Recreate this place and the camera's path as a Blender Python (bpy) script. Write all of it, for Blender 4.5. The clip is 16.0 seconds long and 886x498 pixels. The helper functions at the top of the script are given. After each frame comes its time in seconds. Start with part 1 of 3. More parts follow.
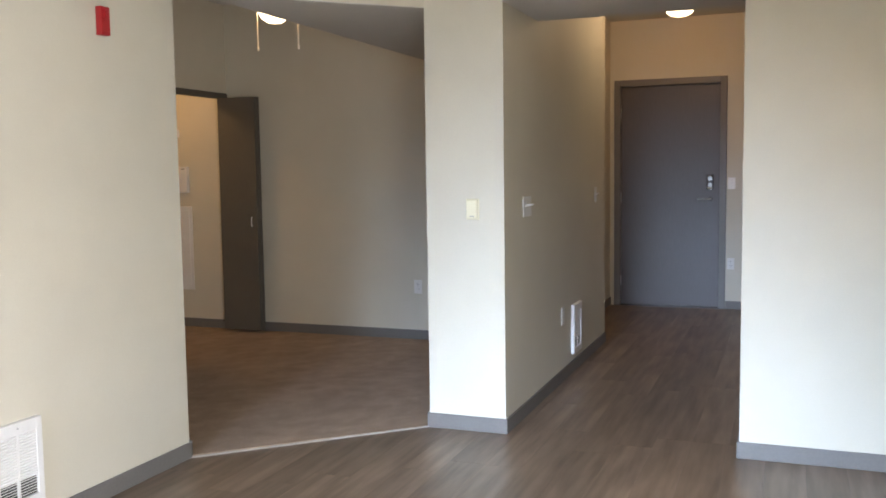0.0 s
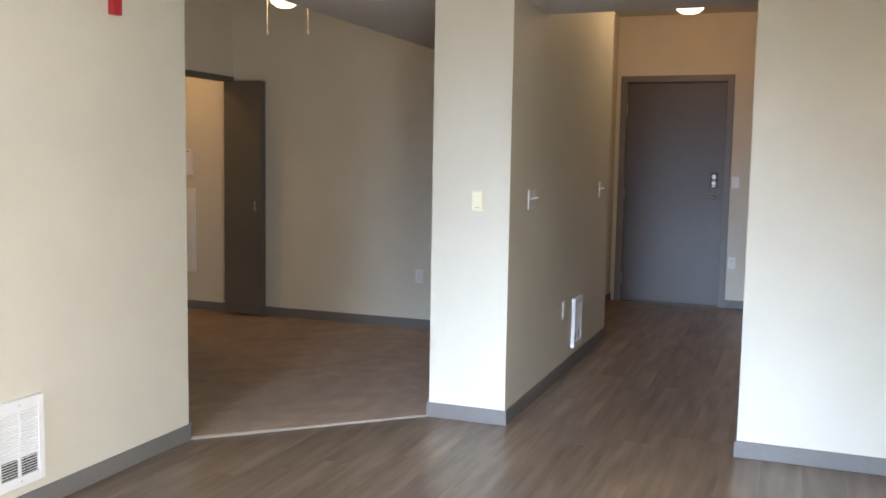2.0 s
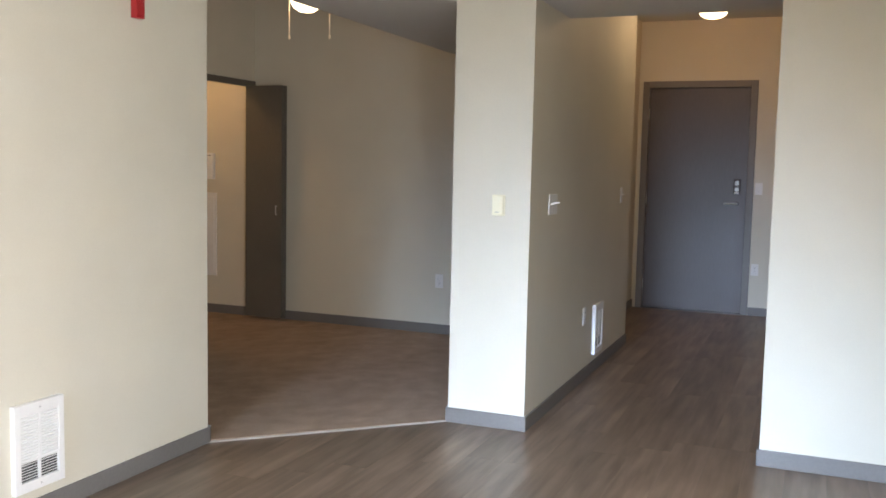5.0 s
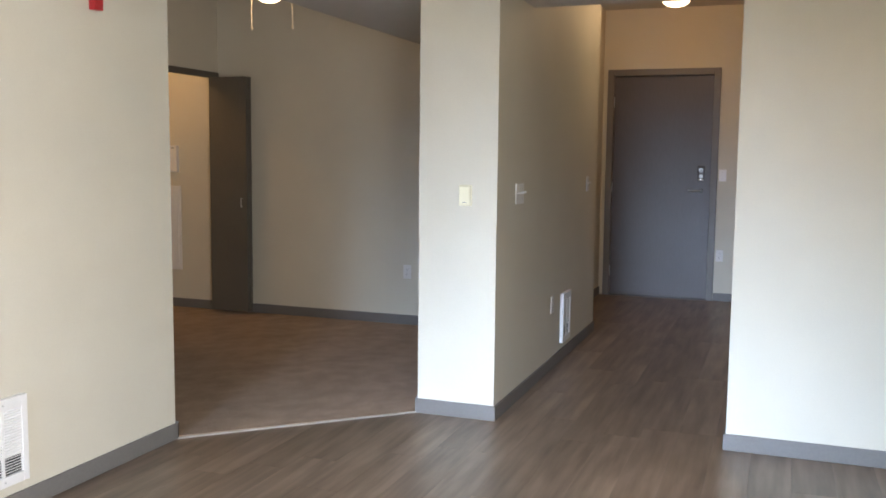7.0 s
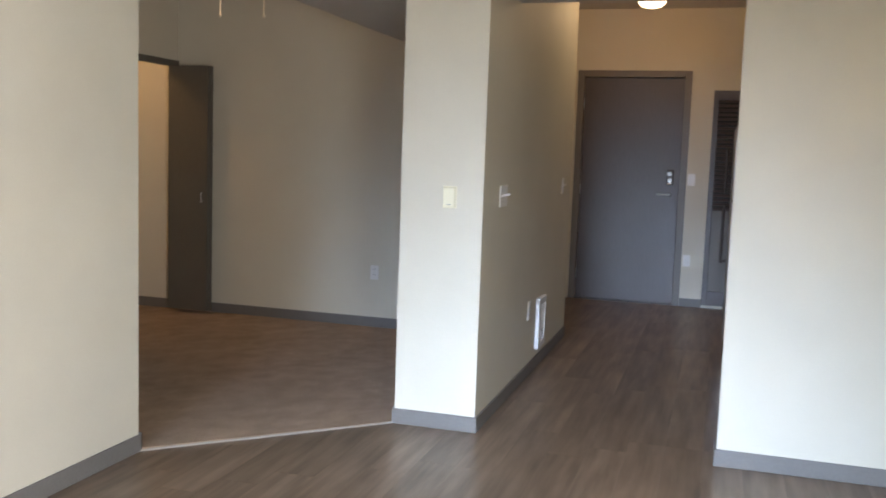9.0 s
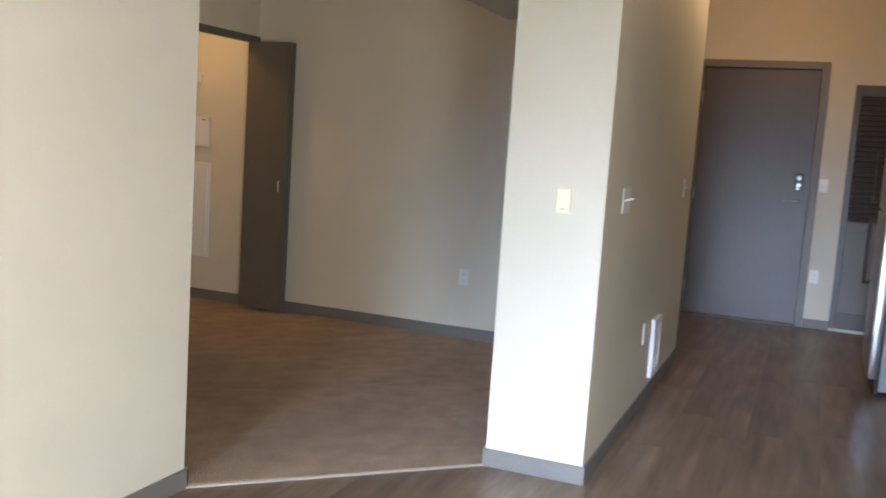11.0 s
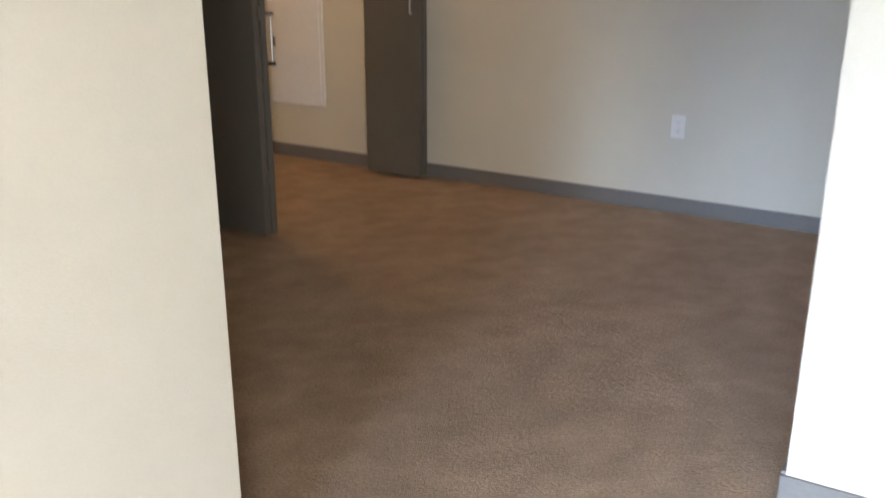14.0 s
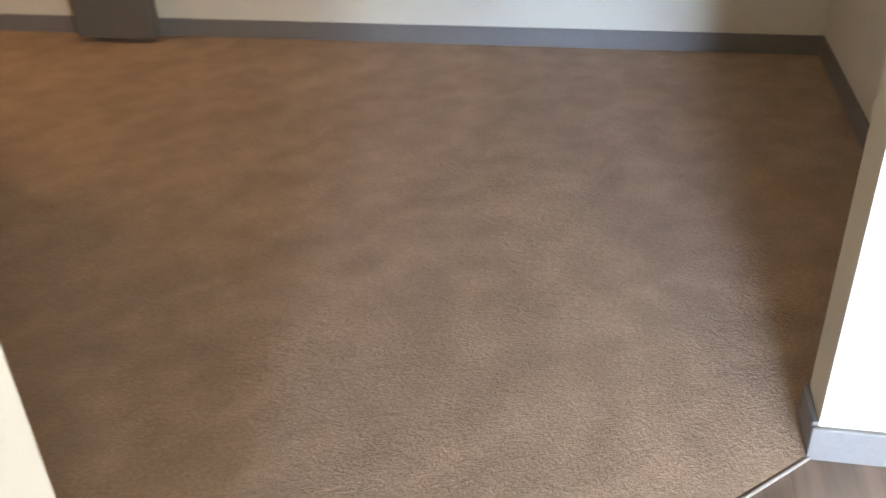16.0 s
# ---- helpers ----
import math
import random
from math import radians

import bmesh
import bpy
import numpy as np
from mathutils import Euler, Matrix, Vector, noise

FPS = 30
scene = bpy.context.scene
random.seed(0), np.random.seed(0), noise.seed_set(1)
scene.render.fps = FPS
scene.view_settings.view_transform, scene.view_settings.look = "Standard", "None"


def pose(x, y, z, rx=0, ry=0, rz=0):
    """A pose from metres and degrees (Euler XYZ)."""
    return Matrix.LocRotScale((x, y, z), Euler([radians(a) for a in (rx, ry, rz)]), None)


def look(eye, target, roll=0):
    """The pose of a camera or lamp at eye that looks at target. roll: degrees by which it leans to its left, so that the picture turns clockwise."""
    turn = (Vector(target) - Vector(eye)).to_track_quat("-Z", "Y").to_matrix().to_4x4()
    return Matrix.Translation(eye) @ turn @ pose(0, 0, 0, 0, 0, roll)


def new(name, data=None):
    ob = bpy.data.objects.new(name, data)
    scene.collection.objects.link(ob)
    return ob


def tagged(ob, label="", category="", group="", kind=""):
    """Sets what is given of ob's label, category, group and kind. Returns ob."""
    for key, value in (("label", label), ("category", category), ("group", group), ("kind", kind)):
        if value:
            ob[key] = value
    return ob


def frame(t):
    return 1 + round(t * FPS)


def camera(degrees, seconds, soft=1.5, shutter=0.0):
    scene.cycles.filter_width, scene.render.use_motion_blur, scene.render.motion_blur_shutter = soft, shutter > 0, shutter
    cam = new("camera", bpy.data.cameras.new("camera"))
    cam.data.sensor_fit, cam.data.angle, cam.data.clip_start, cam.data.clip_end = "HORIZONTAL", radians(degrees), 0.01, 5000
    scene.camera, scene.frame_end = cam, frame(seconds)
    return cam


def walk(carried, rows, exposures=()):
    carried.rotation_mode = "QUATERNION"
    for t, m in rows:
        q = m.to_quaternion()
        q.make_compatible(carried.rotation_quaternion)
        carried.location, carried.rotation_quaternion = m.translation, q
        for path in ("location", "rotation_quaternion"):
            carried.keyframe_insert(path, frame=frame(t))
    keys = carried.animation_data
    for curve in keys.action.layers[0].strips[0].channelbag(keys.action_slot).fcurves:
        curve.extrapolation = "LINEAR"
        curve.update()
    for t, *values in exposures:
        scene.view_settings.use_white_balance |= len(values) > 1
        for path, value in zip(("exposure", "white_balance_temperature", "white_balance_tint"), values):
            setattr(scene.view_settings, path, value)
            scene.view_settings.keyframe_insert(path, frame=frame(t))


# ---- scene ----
cam = camera(52.0, 16.0, soft=1.7, shutter=0.8)
PATH = [
    (0, (0.623, -0.14, 1.397), (-0.091, 1.721, 1.225), -0.8),
    (0.5, (0.62, -0.141, 1.4), (-0.101, 1.717, 1.229), -0.5),
    (1, (0.619, -0.148, 1.404), (-0.104, 1.708, 1.224), -0.5),
    (1.5, (0.613, -0.142, 1.409), (-0.125, 1.708, 1.23), -0.2),
    (2, (0.599, -0.154, 1.399), (-0.112, 1.706, 1.205), 1.0),
    (2.5, (0.599, -0.149, 1.4), (-0.167, 1.689, 1.216), 0.4),
    (3, (0.602, -0.155, 1.4), (-0.158, 1.688, 1.237), 0.9),
    (5.5, (0.596, -0.135, 1.389), (-0.152, 1.711, 1.204), 1.4),
    (6, (0.596, -0.149, 1.4), (-0.099, 1.72, 1.244), 1.3),
    (6.5, (0.608, -0.142, 1.397), (-0.08, 1.726, 1.2), 0.7),
    (7, (0.596, -0.129, 1.397), (-0.091, 1.739, 1.193), 0.6),
    (7.5, (0.57, -0.098, 1.412), (-0.043, 1.802, 1.297), 0.8),
    (8, (0.534, -0.082, 1.407), (-0.003, 1.842, 1.291), 1.3),
    (8.5, (0.459, -0.034, 1.407), (-0.109, 1.88, 1.28), 1.5),
    (9, (0.348, 0.017, 1.41), (-0.226, 1.922, 1.2), 2.0),
    (11.3, (-0.053, 0.868, 1.402), (-0.826, 2.696, 1.161), 3.1),
    (11.5, (-0.099, 0.979, 1.413), (-0.938, 2.765, 1.087), 0.5),
    (12, (-0.224, 1.31, 1.407), (-1.314, 2.97, 1.173), -0.2),
    (12.5, (-0.403, 1.606, 1.39), (-1.488, 3.255, 1.073), 0.4),
    (13, (-0.61, 1.869, 1.387), (-1.526, 3.599, 0.974), 1.9),
    (13.5, (-0.758, 2.111, 1.341), (-1.757, 3.775, 0.858), -0.3),
    (14, (-0.919, 2.32, 1.289), (-1.904, 3.942, 0.657), 0.1),
    (14.5, (-1.195, 2.481, 1.305), (-1.989, 4.159, 0.561), 1.25),
    (15, (-1.398, 2.638, 1.298), (-1.943, 4.348, 0.416), 1.7),
    (15.5, (-1.506, 2.828, 1.312), (-2.007, 4.503, 0.345), -4.0),
    (16, (-1.629, 2.967, 1.304), (-1.979, 4.637, 0.261), -2.2),
]
EXPOSURES = [(0.0, 1.68), (7.5, 1.66), (9.0, 1.6), (11.0, 1.88), (12.0, 1.82), (13.0, 1.82), (13.5, 1.9), (14.0, 2.23), (14.5, 2.3), (15.0, 2.04), (15.5, 2.28), (16.0, 2.82)]
walk(cam, [(t, look(e, a, r)) for t, e, a, r in PATH], EXPOSURES)

# ---- light ----
world = bpy.data.worlds.new("world")
scene.world = world
world.use_nodes = True
wn = world.node_tree
sky = wn.nodes.new("ShaderNodeTexSky")
sky.sky_type = "NISHITA"
sky.sun_disc = False
sky.sun_elevation, sky.sun_rotation = radians(48), radians(35)
wn.links.new(sky.outputs[0], wn.nodes["Background"].inputs[0])
wn.nodes["Background"].inputs[1].default_value = 0.1


def lamp(name, kind, place, power, colour, size=0.1, size_y=0.0, aim=None, spread=180):
    data = bpy.data.lights.new(name, kind)
    data.energy, data.color = power, colour
    if kind == "AREA":
        data.shape, data.size, data.size_y = "RECTANGLE", size, size_y
        data.spread = radians(spread)
    else:
        data.shadow_soft_size = size
    ob = new(name, data)
    ob.matrix_world = look(place, aim) if aim else Matrix.Translation(place)
    return ob


SKY = (0.94, 0.94, 0.965)
WARM = (1.0, 0.62, 0.28)
WIN = (-1.22, 1.10, 0.12, 2.32)          # window behind the walker: x0, x1, z0, z1
SIDE = (-0.75, 0.55, 0.12, 1.9)           # window beside the walker: y0, y1, z0, z1
lamp("window_daylight", "AREA", (-0.2, -2.56, 1.22), 19, (0.55, 0.71, 1.0), 1.9, 2.1, (-0.2, 4.4, -0.8), 38)
lamp("side_window_daylight", "AREA", (1.145, -0.1, 1.0), 56, SKY, 1.15, 1.6, (-1.0, -0.1, -0.1))
sun = bpy.data.lights.new("sun", "SUN")
sun.energy, sun.angle, sun.color = 0.3, radians(44), (0.745, 0.865, 1.0)
new("sun", sun).matrix_world = look((0, 0, 0), (-math.sin(radians(5)), math.cos(radians(5)), -math.tan(radians(12))))
lamp("hall_bulb", "POINT", (-0.29, 7.95, 2.68), 2.9, (1.0, 0.49, 0.20), 0.09)
lamp("bedroom_bulb", "POINT", (-2.66, 5.3, 2.44), 0.7, (1.0, 0.52, 0.2), 0.08)
lamp("closet_bulb", "POINT", (-4.5, 5.75, 2.36), 2.9, (1.0, 0.54, 0.21), 0.07)
lamp("inner_hall_bulb", "POINT", (-0.12, 6.86, 2.72), 2.2, (1.0, 0.76, 0.45), 0.08)
lamp("sconce_bulb", "POINT", (1.02, 3.33, 1.56), 0.6, WARM, 0.05)

# ---- materials ----


def material(name, colour, rough=0.6, metal=0.0, grain=0.0, scale=60.0, bump=0.0, stretch=(1, 1, 1), stain=0.0, random_tone=0.0):
    m = bpy.data.materials.new(name)
    m.use_nodes = True
    n, l = m.node_tree.nodes, m.node_tree.links
    b = n["Principled BSDF"]
    b.inputs["Roughness"].default_value, b.inputs["Metallic"].default_value = rough, metal
    b.inputs["Base Color"].default_value = (*colour, 1)
    if not (grain or bump or stain or random_tone):
        return m
    geo = n.new("ShaderNodeTexCoord")
    mp = n.new("ShaderNodeMapping")
    mp.inputs["Scale"].default_value = stretch
    l.new(geo.outputs["Object"], mp.inputs["Vector"])
    fine = n.new("ShaderNodeTexNoise")
    fine.inputs["Scale"].default_value, fine.inputs["Detail"].default_value = scale, 5
    l.new(mp.outputs[0], fine.inputs["Vector"])
    wide = n.new("ShaderNodeTexNoise")
    wide.inputs["Scale"].default_value, wide.inputs["Detail"].default_value = 2.3, 3
    l.new(geo.outputs["Object"], wide.inputs["Vector"])

    def factor(src, amount):
        r = n.new("ShaderNodeMapRange")
        r.inputs["From Min"].default_value, r.inputs["From Max"].default_value = 0.3, 0.7
        r.inputs["To Min"].default_value, r.inputs["To Max"].default_value = 1 - amount, 1 + amount
        l.new(src, r.inputs["Value"])
        return r.outputs[0]

    last = None
    chain = [(fine.outputs["Fac"], grain), (wide.outputs["Fac"], stain)]
    if random_tone:
        info = n.new("ShaderNodeObjectInfo")
        chain.append((info.outputs["Random"], random_tone))
        off = n.new("ShaderNodeVectorMath")
        off.operation = "MULTIPLY_ADD"
        off.inputs[1].default_value = (37, 61, 13)
        l.new(info.outputs["Random"], off.inputs[0])
        l.new(geo.outputs["Object"], off.inputs[2])
        l.new(off.outputs[0], mp.inputs["Vector"])
    for src, amount in chain:
        if not amount:
            continue
        f = factor(src, amount)
        if last is None:
            last = f
        else:
            mul = n.new("ShaderNodeMath")
            mul.operation = "MULTIPLY"
            l.new(last, mul.inputs[0])
            l.new(f, mul.inputs[1])
            last = mul.outputs[0]
    if last is not None:
        mix = n.new("ShaderNodeVectorMath")
        mix.operation = "SCALE"
        mix.inputs[0].default_value = colour
        l.new(last, mix.inputs["Scale"])
        l.new(mix.outputs[0], b.inputs["Base Color"])
    if bump:
        bp = n.new("ShaderNodeBump")
        bp.inputs["Strength"].default_value, bp.inputs["Distance"].default_value = bump, 0.004
        l.new(fine.outputs["Fac"], bp.inputs["Height"])
        l.new(bp.outputs[0], b.inputs["Normal"])
    return m


def glow(name, colour, strength):
    m = bpy.data.materials.new(name)
    m.use_nodes = True
    b = m.node_tree.nodes["Principled BSDF"]
    b.inputs["Base Color"].default_value = (0.85, 0.82, 0.75, 1)
    b.inputs["Roughness"].default_value = 0.3
    b.inputs["Emission Color"].default_value = (*colour, 1)
    b.inputs["Emission Strength"].default_value = strength
    return m


PAINT = material("greige_wall_paint", (0.655, 0.621, 0.518), 0.62, grain=0.02, scale=220, bump=0.12, stain=0.025)
CEIL = material("ceiling_paint", (0.62, 0.60, 0.56), 0.8, grain=0.03, scale=150, bump=0.2, stain=0.02)
TRIM = material("grey_trim_paint", (0.175, 0.165, 0.155), 0.5, grain=0.05, scale=90, stain=0.05)
DOOR = material("taupe_door_paint", (0.092, 0.078, 0.074), 0.42, grain=0.09, scale=30, stretch=(9, 9, 0.6), stain=0.05)
LEAF = material("bifold_door_paint", (0.125, 0.117, 0.098), 0.5, grain=0.06, scale=30, stretch=(9, 9, 0.6), stain=0.05)
PLANK = material("vinyl_plank", (0.200, 0.144, 0.105), 0.34, grain=0.36, scale=3, bump=0.03, stretch=(6.5, 0.6, 1), stain=0.14, random_tone=0.11)
SUB = material("subfloor", (0.05, 0.045, 0.04), 0.8)
STRIP = material("pale_metal_strip", (0.38, 0.34, 0.29), 0.6, metal=0.2, grain=0.08, scale=50)
WHITE = material("white_plastic", (0.80, 0.79, 0.76), 0.35)
ENAMEL = material("white_enamel", (0.82, 0.82, 0.81), 0.3, grain=0.02, scale=30)
IVORY = material("ivory_plastic", (0.86, 0.82, 0.62), 0.4)
# near-black for dark parts, and for shade in slots, cracks and behind slats
DARK = material("dark_parts_and_gap_shade", (0.03, 0.03, 0.03), 0.6)
GREY = material("grey_print", (0.25, 0.25, 0.25), 0.6)
RED = material("red_plastic", (0.42, 0.02, 0.025), 0.35)
NICKEL = material("bright_nickel", (0.80, 0.76, 0.70), 0.18, metal=1)
CHAIN = material("pale_brass_chain", (0.85, 0.78, 0.62), 0.35, metal=0.35)
CHROME = material("polished_nickel", (0.24, 0.225, 0.205), 0.3, metal=1)
STEEL = material("brushed_steel", (0.58, 0.58, 0.58), 0.33, metal=1, grain=0.06, scale=40, stretch=(1, 1, 0.04))
FRIDGE = material("fridge_side", (0.40, 0.40, 0.41), 0.45, grain=0.03, scale=200, bump=0.05)
BRONZE = material("dark_bronze", (0.06, 0.05, 0.045), 0.4, metal=0.6)
WOOD = material("dark_cabinet", (0.075, 0.05, 0.036), 0.45, grain=0.25, scale=14, stretch=(8, 8, 0.6))
BULB = glow("lit_glass", (1.0, 0.74, 0.45), 1.6)
SHADE = glow("lit_shade", (1.0, 0.78, 0.5), 1.2)


def carpet_material():
    """Cut pile: fine tufts, hand-sized mottling and brushed patches."""
    m = material("cut_pile_carpet", (0.398, 0.291, 0.206), 0.95, grain=0.2, scale=130, bump=0.0, stain=0.06)
    n, l = m.node_tree.nodes, m.node_tree.links
    b = n["Principled BSDF"]
    b.inputs["Sheen Weight"].default_value = 0.1
    b.inputs["Specular IOR Level"].default_value = 0.05
    tone = b.inputs["Base Color"].links[0].from_socket
    geo = n.new("ShaderNodeTexCoord")
    mp = n.new("ShaderNodeMapping")
    mp.vector_type = "TEXTURE"
    mp.inputs["Rotation"].default_value = (0, 0, radians(52))
    mp.inputs["Scale"].default_value = (0.19, 0.13, 1)
    l.new(geo.outputs["Object"], mp.inputs["Vector"])
    brush = n.new("ShaderNodeTexNoise")
    brush.inputs["Scale"].default_value, brush.inputs["Detail"].default_value, brush.inputs["Distortion"].default_value = 1.0, 7, 0.4
    l.new(mp.outputs[0], brush.inputs["Vector"])
    r = n.new("ShaderNodeMapRange")
    r.inputs["From Min"].default_value, r.inputs["From Max"].default_value = 0.32, 0.68
    r.inputs["To Min"].default_value, r.inputs["To Max"].default_value = 0.9, 1.1
    l.new(brush.outputs["Fac"], r.inputs["Value"])
    mix = n.new("ShaderNodeVectorMath")
    mix.operation = "SCALE"
    l.new(tone, mix.inputs[0])
    l.new(r.outputs[0], mix.inputs["Scale"])
    l.new(mix.outputs[0], b.inputs["Base Color"])
    mottle = n.new("ShaderNodeTexNoise")
    mottle.inputs["Scale"].default_value, mottle.inputs["Detail"].default_value = 9, 5
    l.new(geo.outputs["Object"], mottle.inputs["Vector"])
    patch = n.new("ShaderNodeMapRange")
    patch.inputs["From Min"].default_value, patch.inputs["From Max"].default_value = 0.32, 0.68
    patch.inputs["To Min"].default_value, patch.inputs["To Max"].default_value = 0.92, 1.08
    l.new(mottle.outputs["Fac"], patch.inputs["Value"])
    worn = n.new("ShaderNodeVectorMath")
    worn.operation = "SCALE"
    l.new(mix.outputs[0], worn.inputs[0])
    l.new(patch.outputs[0], worn.inputs["Scale"])
    l.new(worn.outputs[0], b.inputs["Base Color"])
    tuft = n.new("ShaderNodeTexVoronoi")
    tuft.inputs["Scale"].default_value = 210
    l.new(geo.outputs["Object"], tuft.inputs["Vector"])
    add = n.new("ShaderNodeMath")
    add.operation = "MULTIPLY_ADD"
    add.inputs[1].default_value = 0.5
    l.new(tuft.outputs["Distance"], add.inputs[0])
    clump = n.new("ShaderNodeTexNoise")
    clump.inputs["Scale"].default_value, clump.inputs["Detail"].default_value, clump.inputs["Distortion"].default_value = 28, 4, 1.5
    l.new(geo.outputs["Object"], clump.inputs["Vector"])
    both = n.new("ShaderNodeMath")
    both.operation = "MULTIPLY_ADD"
    both.inputs[1].default_value = 1.1
    l.new(clump.outputs["Fac"], both.inputs[0])
    l.new(brush.outputs["Fac"], both.inputs[2])
    l.new(both.outputs[0], add.inputs[2])
    bp = n.new("ShaderNodeBump")
    bp.inputs["Strength"].default_value, bp.inputs["Distance"].default_value = 0.42, 0.010
    l.new(add.outputs[0], bp.inputs["Height"])
    l.new(bp.outputs[0], b.inputs["Normal"])
    return m


CARPET = carpet_material()

glass = bpy.data.materials.new("window_glass")
glass.use_nodes = True
glass.node_tree.nodes["Principled BSDF"].inputs["Transmission Weight"].default_value = 1
glass.node_tree.nodes["Principled BSDF"].inputs["Roughness"].default_value = 0

# ---- mesh helpers ----


def box(bm, x0, x1, y0, y1, z0, z1, bevel=0.0):
    r = bmesh.ops.create_cube(bm, size=1, matrix=Matrix.Translation(((x0 + x1) / 2, (y0 + y1) / 2, (z0 + z1) / 2)) @ Matrix.Diagonal((abs(x1 - x0), abs(y1 - y0), abs(z1 - z0), 1)))
    if bevel:
        edges = {e for v in r["verts"] for e in v.link_edges}
        bmesh.ops.bevel(bm, geom=list(edges), offset=bevel, segments=2, profile=0.5, affect="EDGES", clamp_overlap=True)
    return bm


def boxes(*rows, bevel=0.0):
    bm = bmesh.new()
    for r in rows:
        box(bm, *r, bevel=bevel)
    return bm


def rod(bm, a, b, r, seg=12):
    a, b = Vector(a), Vector(b)
    d = b - a
    m = Matrix.Translation((a + b) / 2) @ d.to_track_quat("Z", "Y").to_matrix().to_4x4()
    bmesh.ops.create_cone(bm, cap_ends=True, segments=seg, radius1=r, radius2=r, depth=d.length, matrix=m)
    return bm


def rods(*rows, seg=12):
    bm = bmesh.new()
    for a, b, r in rows:
        rod(bm, a, b, r, seg)
    return bm


def lathe(profile, seg=32, m=Matrix()):
    """Turns a short (radius, height) profile about the z axis."""
    bm = bmesh.new()
    rings = []
    for r, z in profile:
        rings.append([bm.verts.new(m @ Vector((r * math.cos(2 * math.pi * i / seg), r * math.sin(2 * math.pi * i / seg), z))) for i in range(seg)])
    for a, b in zip(rings, rings[1:]):
        for i in range(seg):
            bm.faces.new((a[i], a[(i + 1) % seg], b[(i + 1) % seg], b[i]))
    bm.faces.new(rings[0][::-1])
    bm.faces.new(rings[-1])
    bmesh.ops.recalc_face_normals(bm, faces=bm.faces)
    return bm


def prism(points, z0, z1):
    bm = bmesh.new()
    lo = [bm.verts.new((x, y, z0)) for x, y in points]
    hi = [bm.verts.new((x, y, z1)) for x, y in points]
    bm.faces.new(lo[::-1])
    bm.faces.new(hi)
    for i in range(len(points)):
        j = (i + 1) % len(points)
        bm.faces.new((lo[i], lo[j], hi[j], hi[i]))
    bmesh.ops.recalc_face_normals(bm, faces=bm.faces)
    return bm


def mesh(name, bm, mat, smooth=False):
    me = bpy.data.meshes.new(name)
    bm.to_mesh(me)
    bm.free()
    me.materials.append(mat)
    if smooth:
        me.shade_smooth()
        me.set_sharp_from_angle(angle=radians(40))
    return me


def part(name, bm, mat, parent, label="", smooth=False):
    ob = new(name, mesh(name, bm, mat, smooth))
    ob.parent = parent
    if label:
        tagged(ob, label)
    return ob


def structure(name, bm, mat, label, category):
    return tagged(new(name, mesh(name, bm, mat)), label, category, kind="structure")


def thing(name, m, label, category, group=""):
    ob = new(name)
    ob.empty_display_size = 0.05
    ob.matrix_world = m
    return tagged(ob, label, category, group)


# ---- plan ----
HX = -0.769       # hall wall, living side of the passage
PX = -1.202       # pier's free end
PY = 4.384        # pier and passage front
LX, LY = -2.130, 3.502   # left wall face and its free end
BX = -0.825        # bedroom face of the hall wall
BY = 6.727         # bedroom and closet back wall
DY = 9.13        # entry wall
RX = 0.411        # end of the wall beside the passage
EX = 1.177         # right-hand living-room wall
CX = -4.035        # closet wall, bedroom face
SOF = 2.254        # underside of the bulkheads
TOP = 2.86        # ceilings
S = -2.6          # window wall
T = 0.115         # wall thickness

structure("wall_pier", boxes((PX, HX, PY, PY + T, -0.02, TOP)), PAINT, "painted greige wall end between bedroom opening and hall", "wall")
structure("wall_hall", boxes((BX, HX, PY + T, 7.12, -0.02, TOP)), PAINT, "greige painted wall along the entry hall", "wall")
structure("wall_recess", boxes((-1.21, HX - 0.002, 7.12 - T, 7.12 - 0.002, -0.02, TOP), (-1.21, -1.10, 7.12, DY, -0.02, TOP)), PAINT, "greige wall of the recess beside the entry door", "wall")
structure("wall_left", boxes((LX - T, LX, S - 0.1, LY, -0.02, TOP)), PAINT, "greige living-room wall with heater and alarm", "wall")
structure("wall_right_front", boxes((RX, EX + T, PY - 0.035, PY - 0.035 + T, -0.02, TOP)), PAINT, "greige wall between living room and kitchen", "wall")
structure("wall_right", boxes((EX, EX + T, S - 0.1, SIDE[0], -0.02, TOP), (EX, EX + T, SIDE[1], PY - 0.035, -0.02, TOP), (EX, EX + T, SIDE[0], SIDE[1], SIDE[3], TOP), (EX, EX + T, SIDE[0], SIDE[1], -0.02, SIDE[2])), PAINT, "greige living-room side wall with a lit sconce", "wall")
structure("wall_window", boxes((LX, WIN[0], S - 0.12, S, -0.02, TOP), (WIN[1], EX, S - 0.12, S, -0.02, TOP),
                               (WIN[0], WIN[1], S - 0.12, S, WIN[3], TOP), (WIN[0], WIN[1], S - 0.12, S, -0.02, WIN[2])), PAINT, "greige wall around the large window", "wall")
D0, D1, DH = -0.997, -0.027, 2.212   # entry door opening
structure("wall_entry", boxes((-1.10, D0, DY, DY + T, -0.02, TOP), (D1, 2.3, DY, DY + T, -0.02, TOP), (D0, D1, DY, DY + T, DH, TOP)), PAINT, "warm-lit greige wall around the entry door", "wall")
structure("wall_kitchen", boxes((2.2, 2.3, PY - 0.035 + T, DY, -0.02, TOP), (EX + T, 2.3, PY - 0.035, PY - 0.035 + T, -0.02, TOP)), PAINT, "plain greige wall closing the kitchen", "wall")
